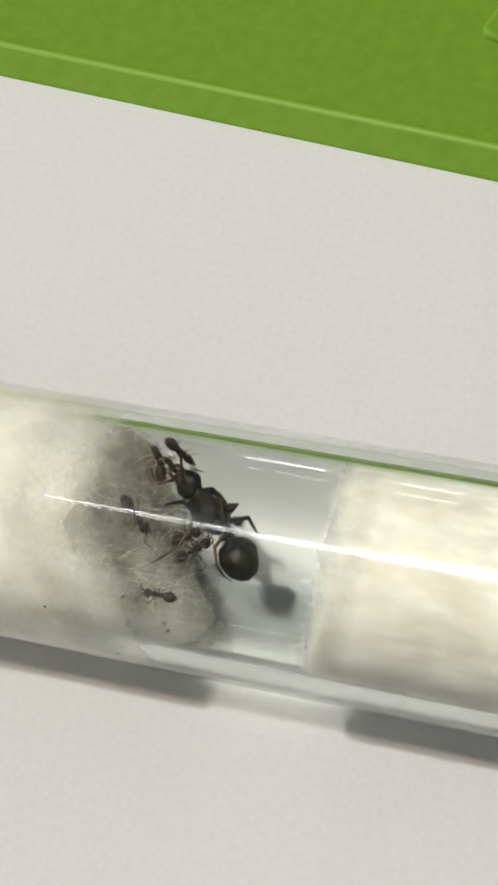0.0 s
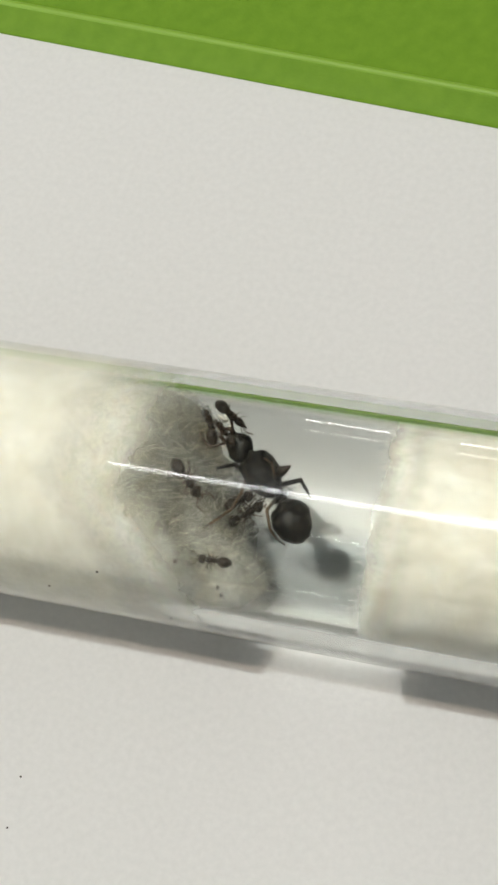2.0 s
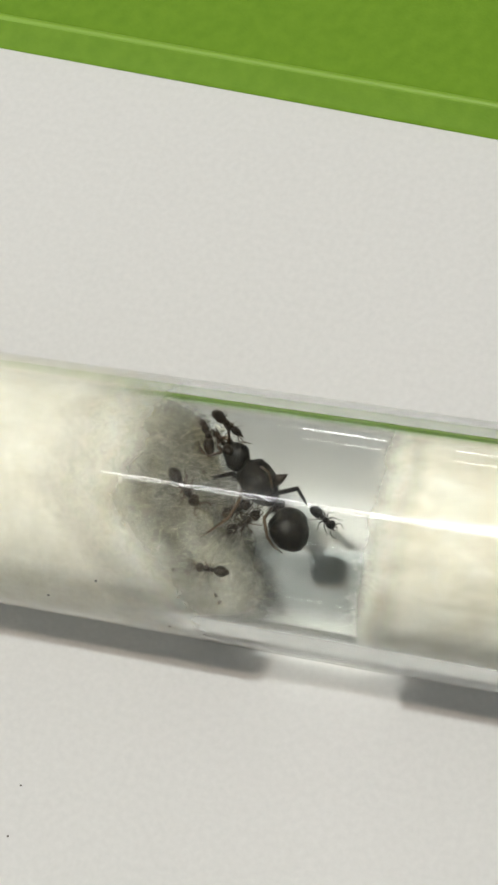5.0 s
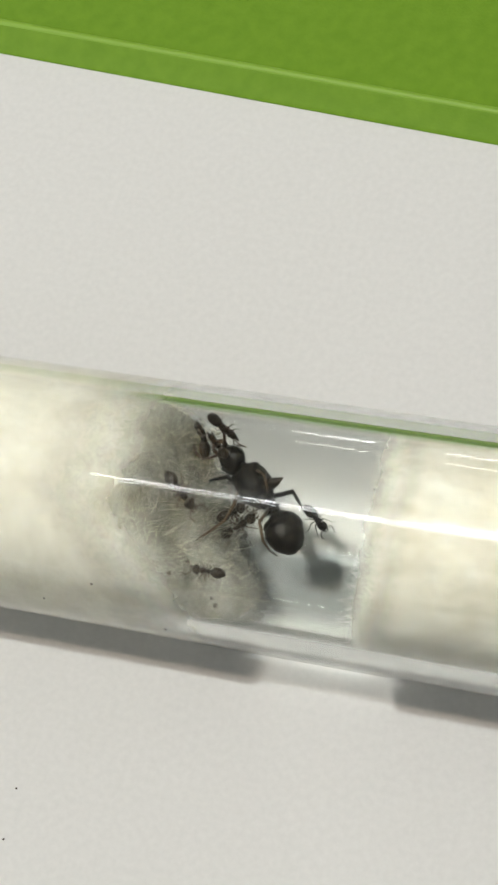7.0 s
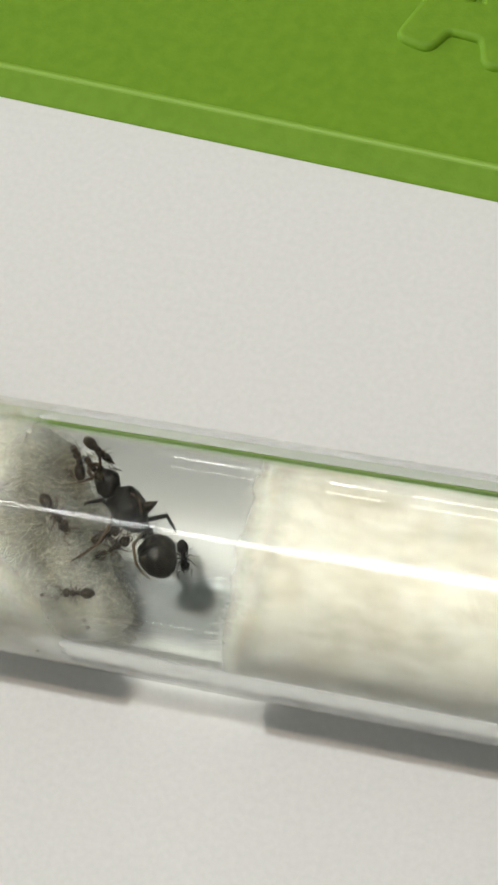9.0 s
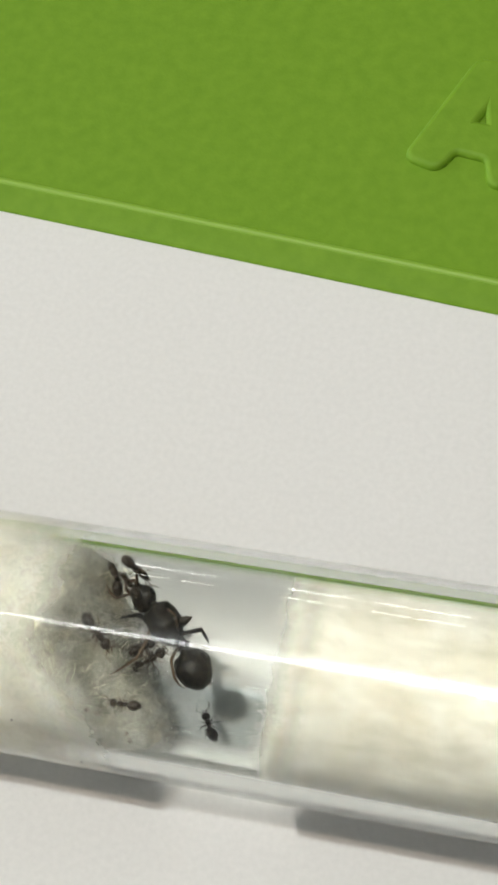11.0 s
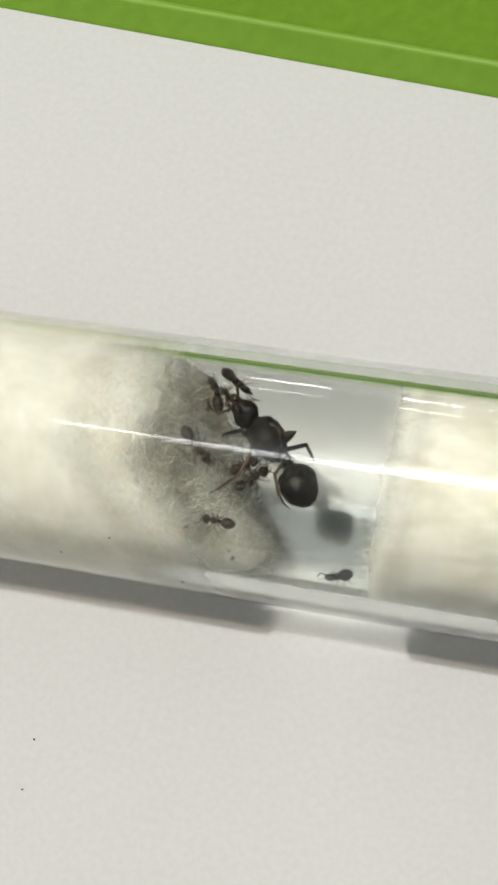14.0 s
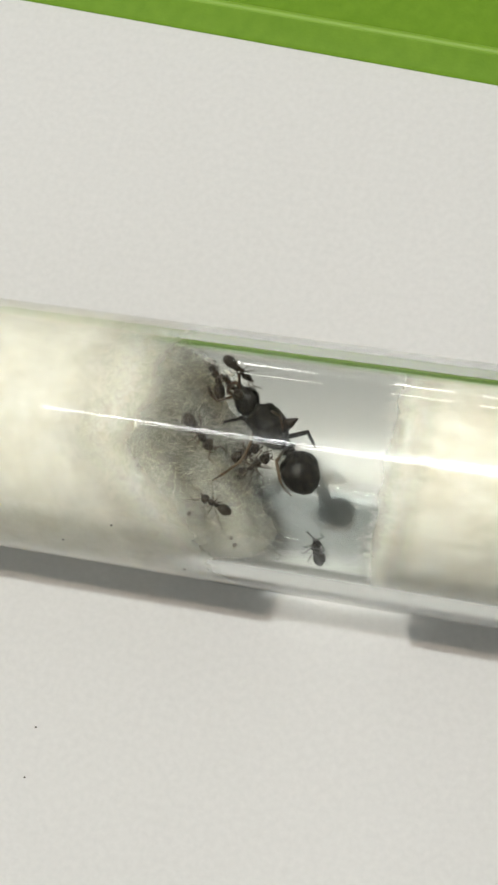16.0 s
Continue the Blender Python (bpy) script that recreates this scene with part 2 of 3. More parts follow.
def limb(bm, points, radii, n=6):
    """A jointed tube through the points."""
    points = [Vector(p) for p in points]
    rings = []
    for i, p in enumerate(points):
        d = (points[min(i + 1, len(points) - 1)] - points[max(i - 1, 0)]).normalized()
        side = d.orthogonal().normalized()
        up = d.cross(side)
        rings.append([p + (side * math.cos(2 * math.pi * k / n) + up * math.sin(2 * math.pi * k / n)) * radii[i] for k in range(n)])
    # keep the rings from twisting
    for r0, r1 in zip(rings, rings[1:]):
        best = min(range(n), key=lambda s: sum((r0[k] - r1[(k + s) % n]).length for k in range(n)))
        r1[:] = [r1[(k + best) % n] for k in range(n)]
    loft(bm, rings)


# ---- the room and the desk ----
def room():
    w, south, north, lo, hi, t = 2000, -2200, 5000, -750, 2000, 120
    for name, box in (("floor", (-w, w, south, north, lo - t, lo)), ("wall_south", (-w, w, south - t, south, lo, hi)), ("wall_north", (-w, w, north, north + t, lo, hi))):
        plain = name == "floor"
        tagged(part(name, slab(*box), FLOOR if plain else WALL, smooth=False), "brown wooden room floor" if plain else "plain painted room wall", "floor" if plain else "wall", kind="structure")
    tagged(part("wall_east", slab(w, w + t, south, north, lo, hi), WALL, smooth=False), "plain painted room wall", "wall", kind="structure")
    for name, x0, x1 in (("wall_west", -w - t, -w),):
        bm = bmesh.new()
        for box in ((x0, x1, south, -1500, lo, hi), (x0, x1, 1500, north, lo, hi), (x0, x1, -1500, 1500, lo, 0), (x0, x1, -1500, 1500, 1500, hi)):
            piece = slab(*box)
            me = bpy.data.meshes.new("piece")
            piece.to_mesh(me)
            piece.free()
            bm.from_mesh(me)
            bpy.data.meshes.remove(me)
        tagged(part(name, bm, WALL, smooth=False), "plain painted room wall with an opening for the fill light", "wall", kind="structure")
    tagged(part("ceiling", slab(-w, w, south, north, hi, hi + t), WALL, smooth=False), "plain grey painted ceiling", "ceiling", kind="structure")


room()
desk = tagged(new("desk"), "plain wooden desk under the white paper", "desk")
part("desktop", slab(-700, 700, -350, 500, -30.2, -0.2, 2), WOOD, desk, smooth=False)
for sx in (-650, 650):
    for sy in (-300, 450):
        part("leg", slab(sx - 25, sx + 25, sy - 25, sy + 25, -750, -30.2, 3), WOOD, desk, smooth=False)


paper = tagged(part("paper_sheet", slab(-105, 105, -148.5, 148.5, -0.18, 0.0), PAPER, smooth=False), "plain white sheet of paper lying on the desk", "paper")

# ---- the glass tube: axis along x, resting on the paper ----
AXIS, RO, RI = 8.0, 8.0, 6.7


def ring_at(x, r, n=160, cy=0.0):
    return [Vector((x, cy + r * math.cos(2 * math.pi * k / n), AXIS + r * math.sin(2 * math.pi * k / n))) for k in range(n)]


def glass_part(name, x_axis, rings, slot, span=None, shadow=False, cap=False, label=""):
    """One skin of the tube through the rings, from vertex span[0] to span[1] of each ring; slot 0 is the clean inside, 1 the handled outside."""
    bm = bmesh.new()
    n = len(rings[0])
    ids = [k % n for k in range(span[0], span[1] + 1)] if span else list(range(n))
    rows = [[bm.verts.new(ring[k]) for k in ids] for ring in rings]
    for a, b in zip(rows, rows[1:]):
        for i in range(len(ids) if not span else len(ids) - 1):
            k = (i + 1) % len(ids)
            bm.faces.new((a[i], a[k], b[k], b[i]))
    if cap:
        bm.faces.new(rows[-1])
    bm.normal_update()
    # normals point out of the glass: away from the axis outside, towards it inside
    for f in bm.faces:
        c = f.calc_center_median()
        out = f.normal.dot(Vector((c.x - min(x_axis[1], max(x_axis[0], c.x)), c.y, c.z - AXIS)))
        if (out > 0) != (slot == 1):
            f.normal_flip()
    if span:
        side = [Vector((0, v.co.y, v.co.z - AXIS)).normalized() for v in bm.verts]
    bmesh.ops.scale(bm, vec=(MM, MM, MM), verts=bm.verts)
    me = bpy.data.meshes.new(name)
    bm.to_mesh(me)
    bm.free()
    me.materials.append(GLASS_OUTSIDE if slot else GLASS)
    for f in me.polygons:
        f.use_smooth = True
    if span:
        me.normals_split_custom_set_from_vertices(side)
    ob = new(name, me)
    ob.parent = glass
    ob.visible_shadow = shadow
    if label:
        tagged(ob, label)
    return ob


glass = tagged(new("test_tube"), "clear glass test tube with thick walls lying on paper", "test tube")
BEND = (0, 15, 30, 45, 60, 72, 82, 88)
LENGTH = (-60, 69)
glass_part("inner_wall", LENGTH, [ring_at(x, RI) for x in range(60, -61, -10)], 0)
# thin flanks of the wall bend the light away and throw the tube's shadow; the top and the bottom let it through
glass_part("wall", LENGTH, [ring_at(8.7, RO), ring_at(-1.0, RO)], 1)
for x0, x1 in ((60, 8.7), (-1.0, -8.0), (-8.0, -60)):
    ends = [ring_at(x0, RO), ring_at(x1, RO)]
    for first, name in ((16, "wall"), (64, "flank"), (96, "wall"), (144, "flank")):
        glass_part(name, LENGTH, ends, 1, (first, first + (48 if name == "wall" else 32)), name == "flank" and (first == 64 or x0 != -1.0))
glass_part("rounded_end", LENGTH, [ring_at(-60 - RO * math.sin(radians(a)), RO * math.cos(radians(a))) for a in BEND], 1, cap=True, label="round closed end of the tube")
glass_part("rounded_end", LENGTH, [ring_at(-60 - RI * math.sin(radians(a)), RI * math.cos(radians(a))) for a in BEND], 0, cap=True, label="round closed end of the tube")
glass_part("mouth_rim", LENGTH, [ring_at(70.4, (RI + RO) / 2), ring_at(70.2, RO - 0.3), ring_at(69.8, RO), ring_at(60, RO)], 1, label="fire-polished open rim of the tube")
glass_part("mouth_rim", LENGTH, [ring_at(70.4, (RI + RO) / 2), ring_at(70.2, RI + 0.3), ring_at(69.8, RI), ring_at(60, RI)], 0, label="fire-polished open rim of the tube")


# ---- cotton plugs ----
def wad(r, x_far, face, sign, shoulder, rough, steps=30):
    """A plug of radius r from x_far to a soft uneven face; face(y, z) gives the x of its inner end. shoulder: (radial share, depth) of the rounded edge."""
    bm = bmesh.new()
    n, (share, depth) = 200, shoulder
    rings = []

    def shape(q, a):
        y, z = math.cos(a) * r * q, math.sin(a) * r * q
        k = max(0.0, (q - 1 + share) / share)
        # the edge is rounded where the end hangs free, above, and full where it is packed below
        drop = depth * (0.12 + 0.88 / (1 + math.exp((3.0 - z) / 0.8)))
        p = Vector((face(y, z) - sign * drop * (1 - math.sqrt(max(0.0, 1 - k * k))), y, AXIS + z))
        p.x += (0.30 * noise.noise(p * 0.7 + Vector((sign, 0, 0))) + 0.08 * noise.noise(p * 2.0) + 0.05 * noise.noise(p * 5.0)) * rough
        return p

    for i in range(steps):
        u = 1 - (1 - i / steps) ** 2
        ring = []
        for k in range(n):
            a = 2 * math.pi * k / n
            y, z = math.cos(a), math.sin(a)
            x = x_far + (shape(1.0, a).x - x_far) * u
            wob = 1 - 0.006 * (1 + noise.noise(Vector((x * 0.35, y * 2, z * 2))))
            ring.append(Vector((x, y * r * wob, AXIS + z * r * wob)))
        rings.append(ring)
    for q in (0.99, 0.98, 0.965, 0.945, 0.92, 0.89, 0.86, 0.83, 0.79, 0.75, 0.71, 0.67, 0.62, 0.57, 0.51, 0.45, 0.38, 0.3, 0.22, 0.14, 0.05):
        rings.append([shape(q, 2 * math.pi * k / n) for k in range(n)])
    loft(bm, rings)
    return bm


def sleeve(r, x_far, face, fade, sign, reach):
    """The outermost fibres pressed against the glass, which thin out over the length fade towards the end."""
    bm = bmesh.new()
    lay = bm.verts.layers.float.new("sparse")
    n, steps = 200, 26
    shares = []
    rings = []
    for i in range(steps + 1):
        ring = []
        u = i / steps
        for k in range(n):
            a = 2 * math.pi * k / n
            y, z = math.cos(a), math.sin(a)
            end = face(y * r, z * r) + sign * reach * (1 + 0.6 * noise.noise(Vector((y * 2, z * 2, sign * 7.0))))
            start = end - sign * fade
            x = x_far + (start - x_far) * u * 3 if u < 1 / 3 else start + (end - start) * (u * 1.5 - 0.5)
            ring.append(Vector((x, y * r, AXIS + z * r)))
        rings.append(ring)
        shares.append(max(0.0, u * 1.5 - 0.5))
    rows = loft(bm, rings, False)
    for row, share in zip(rows, shares):
        for vert in row:
            vert[lay] = share
    return bm


def fuzz(r, face, sign, offset, thin, seed):
    """One gauzy layer of teased-out fibres that follows the end of a plug at a distance."""
    bm = bmesh.new()
    lay = bm.verts.layers.float.new("sparse")
    n = 120
    rings = []
    for q in (0.985, 0.96, 0.92, 0.87, 0.81, 0.75, 0.68, 0.6, 0.52, 0.43, 0.34, 0.24, 0.14, 0.04):
        ring = []
        for k in range(n):
            a = 2 * math.pi * k / n
            y, z = math.cos(a) * r * q, math.sin(a) * r * q
            p = Vector((face(y, z), y, z))
            ring.append(Vector((p.x + sign * offset * (1 + 0.9 * noise.noise(p * 0.9 + Vector((seed, 0, 0)))) - sign * 0.5 * max(0.0, (q - 0.8) / 0.2) ** 2, y, AXIS + z)))
        rings.append(ring)
    rows = loft(bm, rings, False)
    bm.faces.new(rows[-1])
    for vert in bm.verts:
        vert[lay] = thin
    return bm


def left_face(y, z):
    near = (0.88 * z - 0.47 * y) / 6.5
    x = -5.2 - 1.7 * near - 1.6 * max(0.0, (y - 1.0) / 5.5) ** 1.2
    low = 4.6 / (1 + math.exp((y + 1.3) / 1.1)) / (1 + math.exp((z + 0.8) / 1.2))
    flank = 3.4 / (1 + math.exp((y + 3.6) / 0.6)) / (1 + math.exp((z - 4.3) / 0.7))
    x += max(low * 1.12, flank)
    return x + 0.5 * noise.noise(Vector((y * 0.6, z * 0.6, 1.7))) + 0.3 * noise.noise(Vector((y * 1.5, z * 1.5, 4.2)))


def right_face(y, z):
    x = 9.1 - 1.1 * max(0.0, y / 6.5)
    x -= 2.2 * math.exp(-((y + 2.6) / 3.0) ** 2 - ((z + 5.4) / 2.6) ** 2)
    x -= 0.8 * max(0.0, -y / 6.5) ** 2
    return x + 0.2 * noise.noise(Vector((y * 0.7, z * 0.7, 5.1)))


def fibres(count, r, face, sign, seed, reach):
    """Loose strands that stand off the ragged end."""
    rng = random.Random(seed)
    bm = bmesh.new()
    for _ in range(count):
        a, q = rng.uniform(0, 2 * math.pi), math.sqrt(rng.uniform(0.05, 0.98))
        y, z = math.cos(a) * q * r, math.sin(a) * q * r
        p = Vector((face(y, z) - sign * 0.3, y, z))
        d = Vector((sign * rng.uniform(0.1, 0.8), rng.uniform(-1, 1), rng.uniform(-1, 1))).normalized()
        curl = Vector((rng.uniform(-1, 1), rng.uniform(-1, 1), rng.uniform(-1, 1))) * 0.5
        step = rng.uniform(0.4, 1.0) * reach / 6
        pts = []
        for i in range(7):
            pts.append(p.copy())
            d = (d + curl * 0.35).normalized()
            p = p + d * step
            rad = math.hypot(p.y, p.z)
            if rad > RI - 0.12:
                p.y, p.z = p.y * (RI - 0.12) / rad, p.z * (RI - 0.12) / rad
        th = rng.uniform(0.003, 0.006)
        limb(bm, [v + Vector((0, 0, AXIS)) for v in pts], [th] * 7, 3)
    return bm


def plug(name, label, r, x_far, face, sign, shoulder, rough, fade, mat, thin, count, seed, haze, layers, fibre, reach):
    root = tagged(new(name), label, "cotton plug")
    part("wad", wad(RI - 0.1, x_far, face, sign, shoulder, rough), mat, root)
    part("outer_layer", sleeve(r, x_far, face, fade, sign, reach), thin, root, "thin ragged layer of cotton on the glass")
    for i, (offset, sparseness) in enumerate(layers):
        part("fuzz", fuzz(RI - 0.12, face, sign, offset, sparseness, seed * 10 + i), haze, root, "gauzy layer of teased-out fibres")
    tagged(part("loose_fibres", fibres(count, RI - 0.2, face, sign, seed, 2.1), fibre, root, "fine stray cotton fibres"), kind="stuff")
    return root


plug("wet_cotton_plug", "wet cream cotton plug inside the glass tube", RI + 0.03, -45, left_face, 1, (0.5, 1.7), 0.5, 7.0, WET, WET_THIN, 2900, 4, WET_FUZZ, ((0.2, 0.6), (0.45, 0.74), (0.8, 0.86)), WET_FIBRE, 1.7)
plug("dry_cotton_plug", "dry white cotton plug inside the glass tube", RI - 0.04, 48, right_face, -1, (0.28, 1.1), 0.5, 3.4, DRY, DRY_THIN, 3600, 5, DRY_FUZZ, ((0.12, 0.62), (0.32, 0.8)), FIBRE, 0.7)


def shade_film(label, r, x0, x1, a0, a1, mat, edge):
    """An added shade sheet along the wall of the tube between two angles (degrees), which fades out over the share edge
    of its width.
    """
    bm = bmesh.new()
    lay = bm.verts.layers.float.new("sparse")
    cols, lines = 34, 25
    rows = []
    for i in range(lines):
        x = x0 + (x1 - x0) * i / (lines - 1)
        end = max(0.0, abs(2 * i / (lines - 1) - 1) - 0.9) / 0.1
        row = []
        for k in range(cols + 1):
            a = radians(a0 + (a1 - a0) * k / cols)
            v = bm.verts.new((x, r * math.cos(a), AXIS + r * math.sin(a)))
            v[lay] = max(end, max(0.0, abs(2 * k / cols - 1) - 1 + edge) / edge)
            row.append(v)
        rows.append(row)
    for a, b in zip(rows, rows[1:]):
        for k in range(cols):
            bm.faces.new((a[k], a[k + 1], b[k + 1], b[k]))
    tagged(part("shade_film", bm, mat), label, "film")


# added sheets: one shades the tube's floor, one gives the chamber a partial shadow
shade_film("added tinted sheet that shades the tube's floor", RO - 0.03, -6.0, 11.0, 226, 294, FLOOR_SHADE, 0.55)
shade_film("added tinted sheet that dims the light under the tube", RO + 0.03, -3.0, 10.2, 198, 224, UNDERSIDE_SHADE, 0.3)


# ---- the green lid ----
def rounded(corners, r, steps=6):
    """The closed polygon with its corners rounded."""
    out = []
    m = len(corners)
    for i in range(m):
        a, b, c = (Vector(corners[(i + d) % m]) for d in (-1, 0, 1))
        p, q = b + (a - b).normalized() * r, b + (c - b).normalized() * r
        for k in range(steps + 1):
            u = k / steps
            out.append(p * (1 - u) ** 2 + b * 2 * u * (1 - u) + q * u * u)
    return out


def lid():
    base = tagged(new("box_lid"), "bright green plastic lid lying on the paper", "lid")
    base.matrix_world = pose(0, 35.5 * MM, 0, 0, 0, math.degrees(math.atan(-0.095)))
    # section across the front edge: (distance behind the edge, height)
    prof = [(0.02, 0.0), (0.0, 0.06), (0.08, 0.16), (0.3, 0.28), (1.5, 0.86), (1.68, 1.0), (1.85, 1.1), (2.05, 1.14), (2.25, 1.12), (2.45, 1.06), (2.8, 1.04)]
    bm = bmesh.new()
    rings = []
    for x in (-70, -40, -20, 0, 20, 40, 70):
        ring = [Vector((x, v, z)) for v, z in prof] + [Vector((x, 85, 1.04)), Vector((x, 85, 0.0))]
        rings.append(ring)
    loft(bm, rings)
    body = part("panel", bm, GREEN, base)
    body.data.set_sharp_from_angle(angle=radians(25))
    bm = bmesh.new()
    limb(bm, [(x, 2.14, 0.88) for x in (-70, -30, 0, 30, 70)], [0.36] * 5, 24)
    part("rim_bead", bm, GREEN_HIGHLIGHT, base, "raised green rim line with its highlight in the colour")
    cu = bpy.data.curves.new("letter", "CURVE")
    cu.dimensions, cu.fill_mode, cu.bevel_depth, cu.bevel_resolution, cu.extrude = "2D", "BOTH", 0.5, 4, 0.0
    outline = ((4.4, 11.2), (7.2, 20.9), (11.2, 21.2), (14.0, 10.6), (11.4, 10.1), (10.5, 12.4), (7.6, 12.6), (6.7, 10.7))
    counter = ((8.0, 14.9), (9.9, 15.0), (8.95, 17.8))
    for corners, r in ((outline, 0.62), (counter, 0.22)):
        pts = rounded(corners, r)
        sp = cu.splines.new("POLY")
        sp.points.add(len(pts) - 1)
        for q, p in zip(sp.points, pts):
            q.co = (p.x, p.y, 0, 1)
        sp.use_cyclic_u = True
    tmp = new("letter_tmp", cu)
    me = bpy.data.meshes.new_from_object(tmp.evaluated_get(bpy.context.evaluated_depsgraph_get()))
    bpy.data.objects.remove(tmp)
    bm = bmesh.new()
    bm.from_mesh(me)
    bpy.data.meshes.remove(me)
    bmesh.ops.translate(bm, vec=(0.5, 0.4, 1.02), verts=bm.verts)
    part("embossed_letter", bm, GREEN, base, "raised letter A moulded in the lid")
    return base


lid()


# ---- ants ----
def ant(name, head, thorax, gaster, up, size, label, queen=False, spread=1.0, seed=0, legs=True, hide=()):
    """An ant from the middles of its head, thorax and gaster (mm, from the thing's origin). size: (head w, thorax w, gaster w)."""
    rng = random.Random(seed)
    root = tagged(new(name), label, "ant", group="ants in the tube")
    H, T, G, U = Vector(head), Vector(thorax), Vector(gaster), Vector(up).normalized()
    hw, tw, gw = size
    dark = CHITIN if queen else BROWN
    fwd = (H - T).normalized()
    back = (G - T).normalized()
    x, y, z = frame_of(fwd, U)
    # head, broad behind and narrow at the jaws
    bm = bmesh.new()
    h0, h1 = H + fwd * hw * 0.55, H - fwd * hw * 0.52
    ovoid(bm, h0, h1, hw, hw * 0.72, U, 0.3, 20, 16, None, 0.22)
    head_ob = part("head", bm, dark, root)
    for s in (-1, 1):
        bm = bmesh.new()
        c = H + y * s * hw * 0.43 + z * hw * 0.12 - fwd * hw * 0.08
        ovoid(bm, c + fwd * hw * 0.12, c - fwd * hw * 0.12, hw * 0.16, hw * 0.2, U, 0, 10, 6)
        part("eye", bm, EYE, head_ob)
        bm = bmesh.new()
        limb(bm, [h0 - fwd * hw * 0.1 + y * s * hw * 0.24, h0 + fwd * hw * 0.16 + y * s * hw * 0.22, h0 + fwd * hw * 0.3 + y * s * hw * 0.03], [hw * 0.09, hw * 0.08, hw * 0.03])
        part("mandible", bm, LEG, head_ob)
        # elbowed feeler: long scape, then the whip
        a = rng.uniform(0.5, 1.0)
        p0 = H + fwd * hw * 0.4 + y * s * hw * 0.2 + z * hw * 0.22
        p1 = p0 + (fwd * 0.5 + y * s * a + z * 0.25).normalized() * hw * (0.55 if queen else 0.75)
        p2 = p1 + (fwd * 1.0 + y * s * rng.uniform(-0.3, 0.4) - z * 0.35).normalized() * hw * (0.35 if queen else 0.45)
        p3 = p2 + (fwd * 1.0 + y * s * rng.uniform(-0.5, 0.1) - z * 0.4).normalized() * hw * (0.35 if queen else 0.4)
        bm = bmesh.new()
        limb(bm, [p0, (p0 + p1) / 2, p1, p2, p3], [hw * 0.05, hw * 0.055, hw * 0.06, hw * 0.06, hw * 0.05])
        part("antenna", bm, LEG, root)
    # thorax: humped front, lower rear
    bm = bmesh.new()
    tl = (H - T).length - hw * 0.48
    if queen:
        ovoid(bm, T + fwd * tl, T + back * tw * 0.86, tw, tw * 0.98, U, -0.05, 26, 22, lambda u: 1 + 0.07 * math.sin(u * 7), 0.22)
        ovoid(bm, T + z * tw * 0.18 + fwd * tl * 0.35, T + z * tw * 0.2 + back * tw * 0.62, tw * 0.78, tw * 0.7, U, 0, 20, 14, None, 0.2)
    else:
        ovoid(bm, T + fwd * tl * 1.05, T - fwd * tw * 0.25, tw, tw * 1.05, U, -0.1, 14, 10, None, 0.12)
        ovoid(bm, T + fwd * tw * 0.25, T + back * tw * 1.05 - z * tw * 0.12, tw * 0.74, tw * 0.78, U, 0.1)
    part("thorax", bm, dark, root)
    # waist scale
    gl = gw * (1.14 if queen else 1.5)
    g0 = G - back * gl * 0.5
    pw = T + back * ((g0 - T).length * 0.82) - z * tw * 0.2
    bm = bmesh.new()
    limb(bm, [T + back * tw * 0.55 - z * tw * 0.15, pw, g0 + back * gl * 0.08], [tw * 0.16, tw * 0.15, tw * 0.16], 8)
    ovoid(bm, pw + z * tw * 0.42, pw - z * tw * 0.2, tw * 0.5, tw * 0.2, back, 0, 10, 6)
    part("waist", bm, dark, root)
    # gaster with its overlapping plates
    bm = bmesh.new()
    def plates(u):
        q = (u + 1) / 2 * 4.0
        return 1.0 - 0.05 * (1 - (q - math.floor(q))) ** 3
    ovoid(bm, g0, G + back * gl * 0.5, gw, gw * 0.94, U, -0.1, 36, 34, plates, 0.1)
    part("gaster", bm, CHITIN if queen else BROWN, root)
    if legs:
        reach = (tw * 1.45 if queen else tw * 1.4) * spread
        for i, (along, swing) in enumerate(((0.45, 0.75), (0.0, 0.05), (-0.45, -0.85))):
            for s in (-1, 1):
                if (i, s) in hide:
                    continue
                k = swing + rng.uniform(-0.22, 0.22)
                base = T + fwd * along * tl * 0.8 + y * s * tw * 0.36 - z * tw * 0.34
                out = (y * s + fwd * k).normalized()
                lift = rng.uniform(0.25, 0.5)
                knee = base + out * reach * 0.55 + z * reach * lift
                ankle = base + out * reach * 1.0 + fwd * swing * reach * 0.2 - z * reach * 0.35
                toe = ankle + (out + fwd * swing * 0.5 - z * 0.25).normalized() * reach * 0.45
                r = tw * (0.085 if queen else 0.1)
                bm = bmesh.new()
                limb(bm, [base, base + (knee - base) * 0.25, base + (knee - base) * 0.6, knee, knee + (ankle - knee) * 0.15, ankle, toe], [r * 1.2, r * 1.25, r * 1.3, r * 0.8, r * 0.75, r * 0.6, r * 0.35])
                part("leg", bm, LEG if not queen else CHITIN, root)
    return root


def limb_of(root, points, radii, mat):
    """A leg of its own course, with the joints smoothed a little."""
    bm = bmesh.new()
    limb(bm, points, radii, 8)
    return part("leg", bm, mat, root)


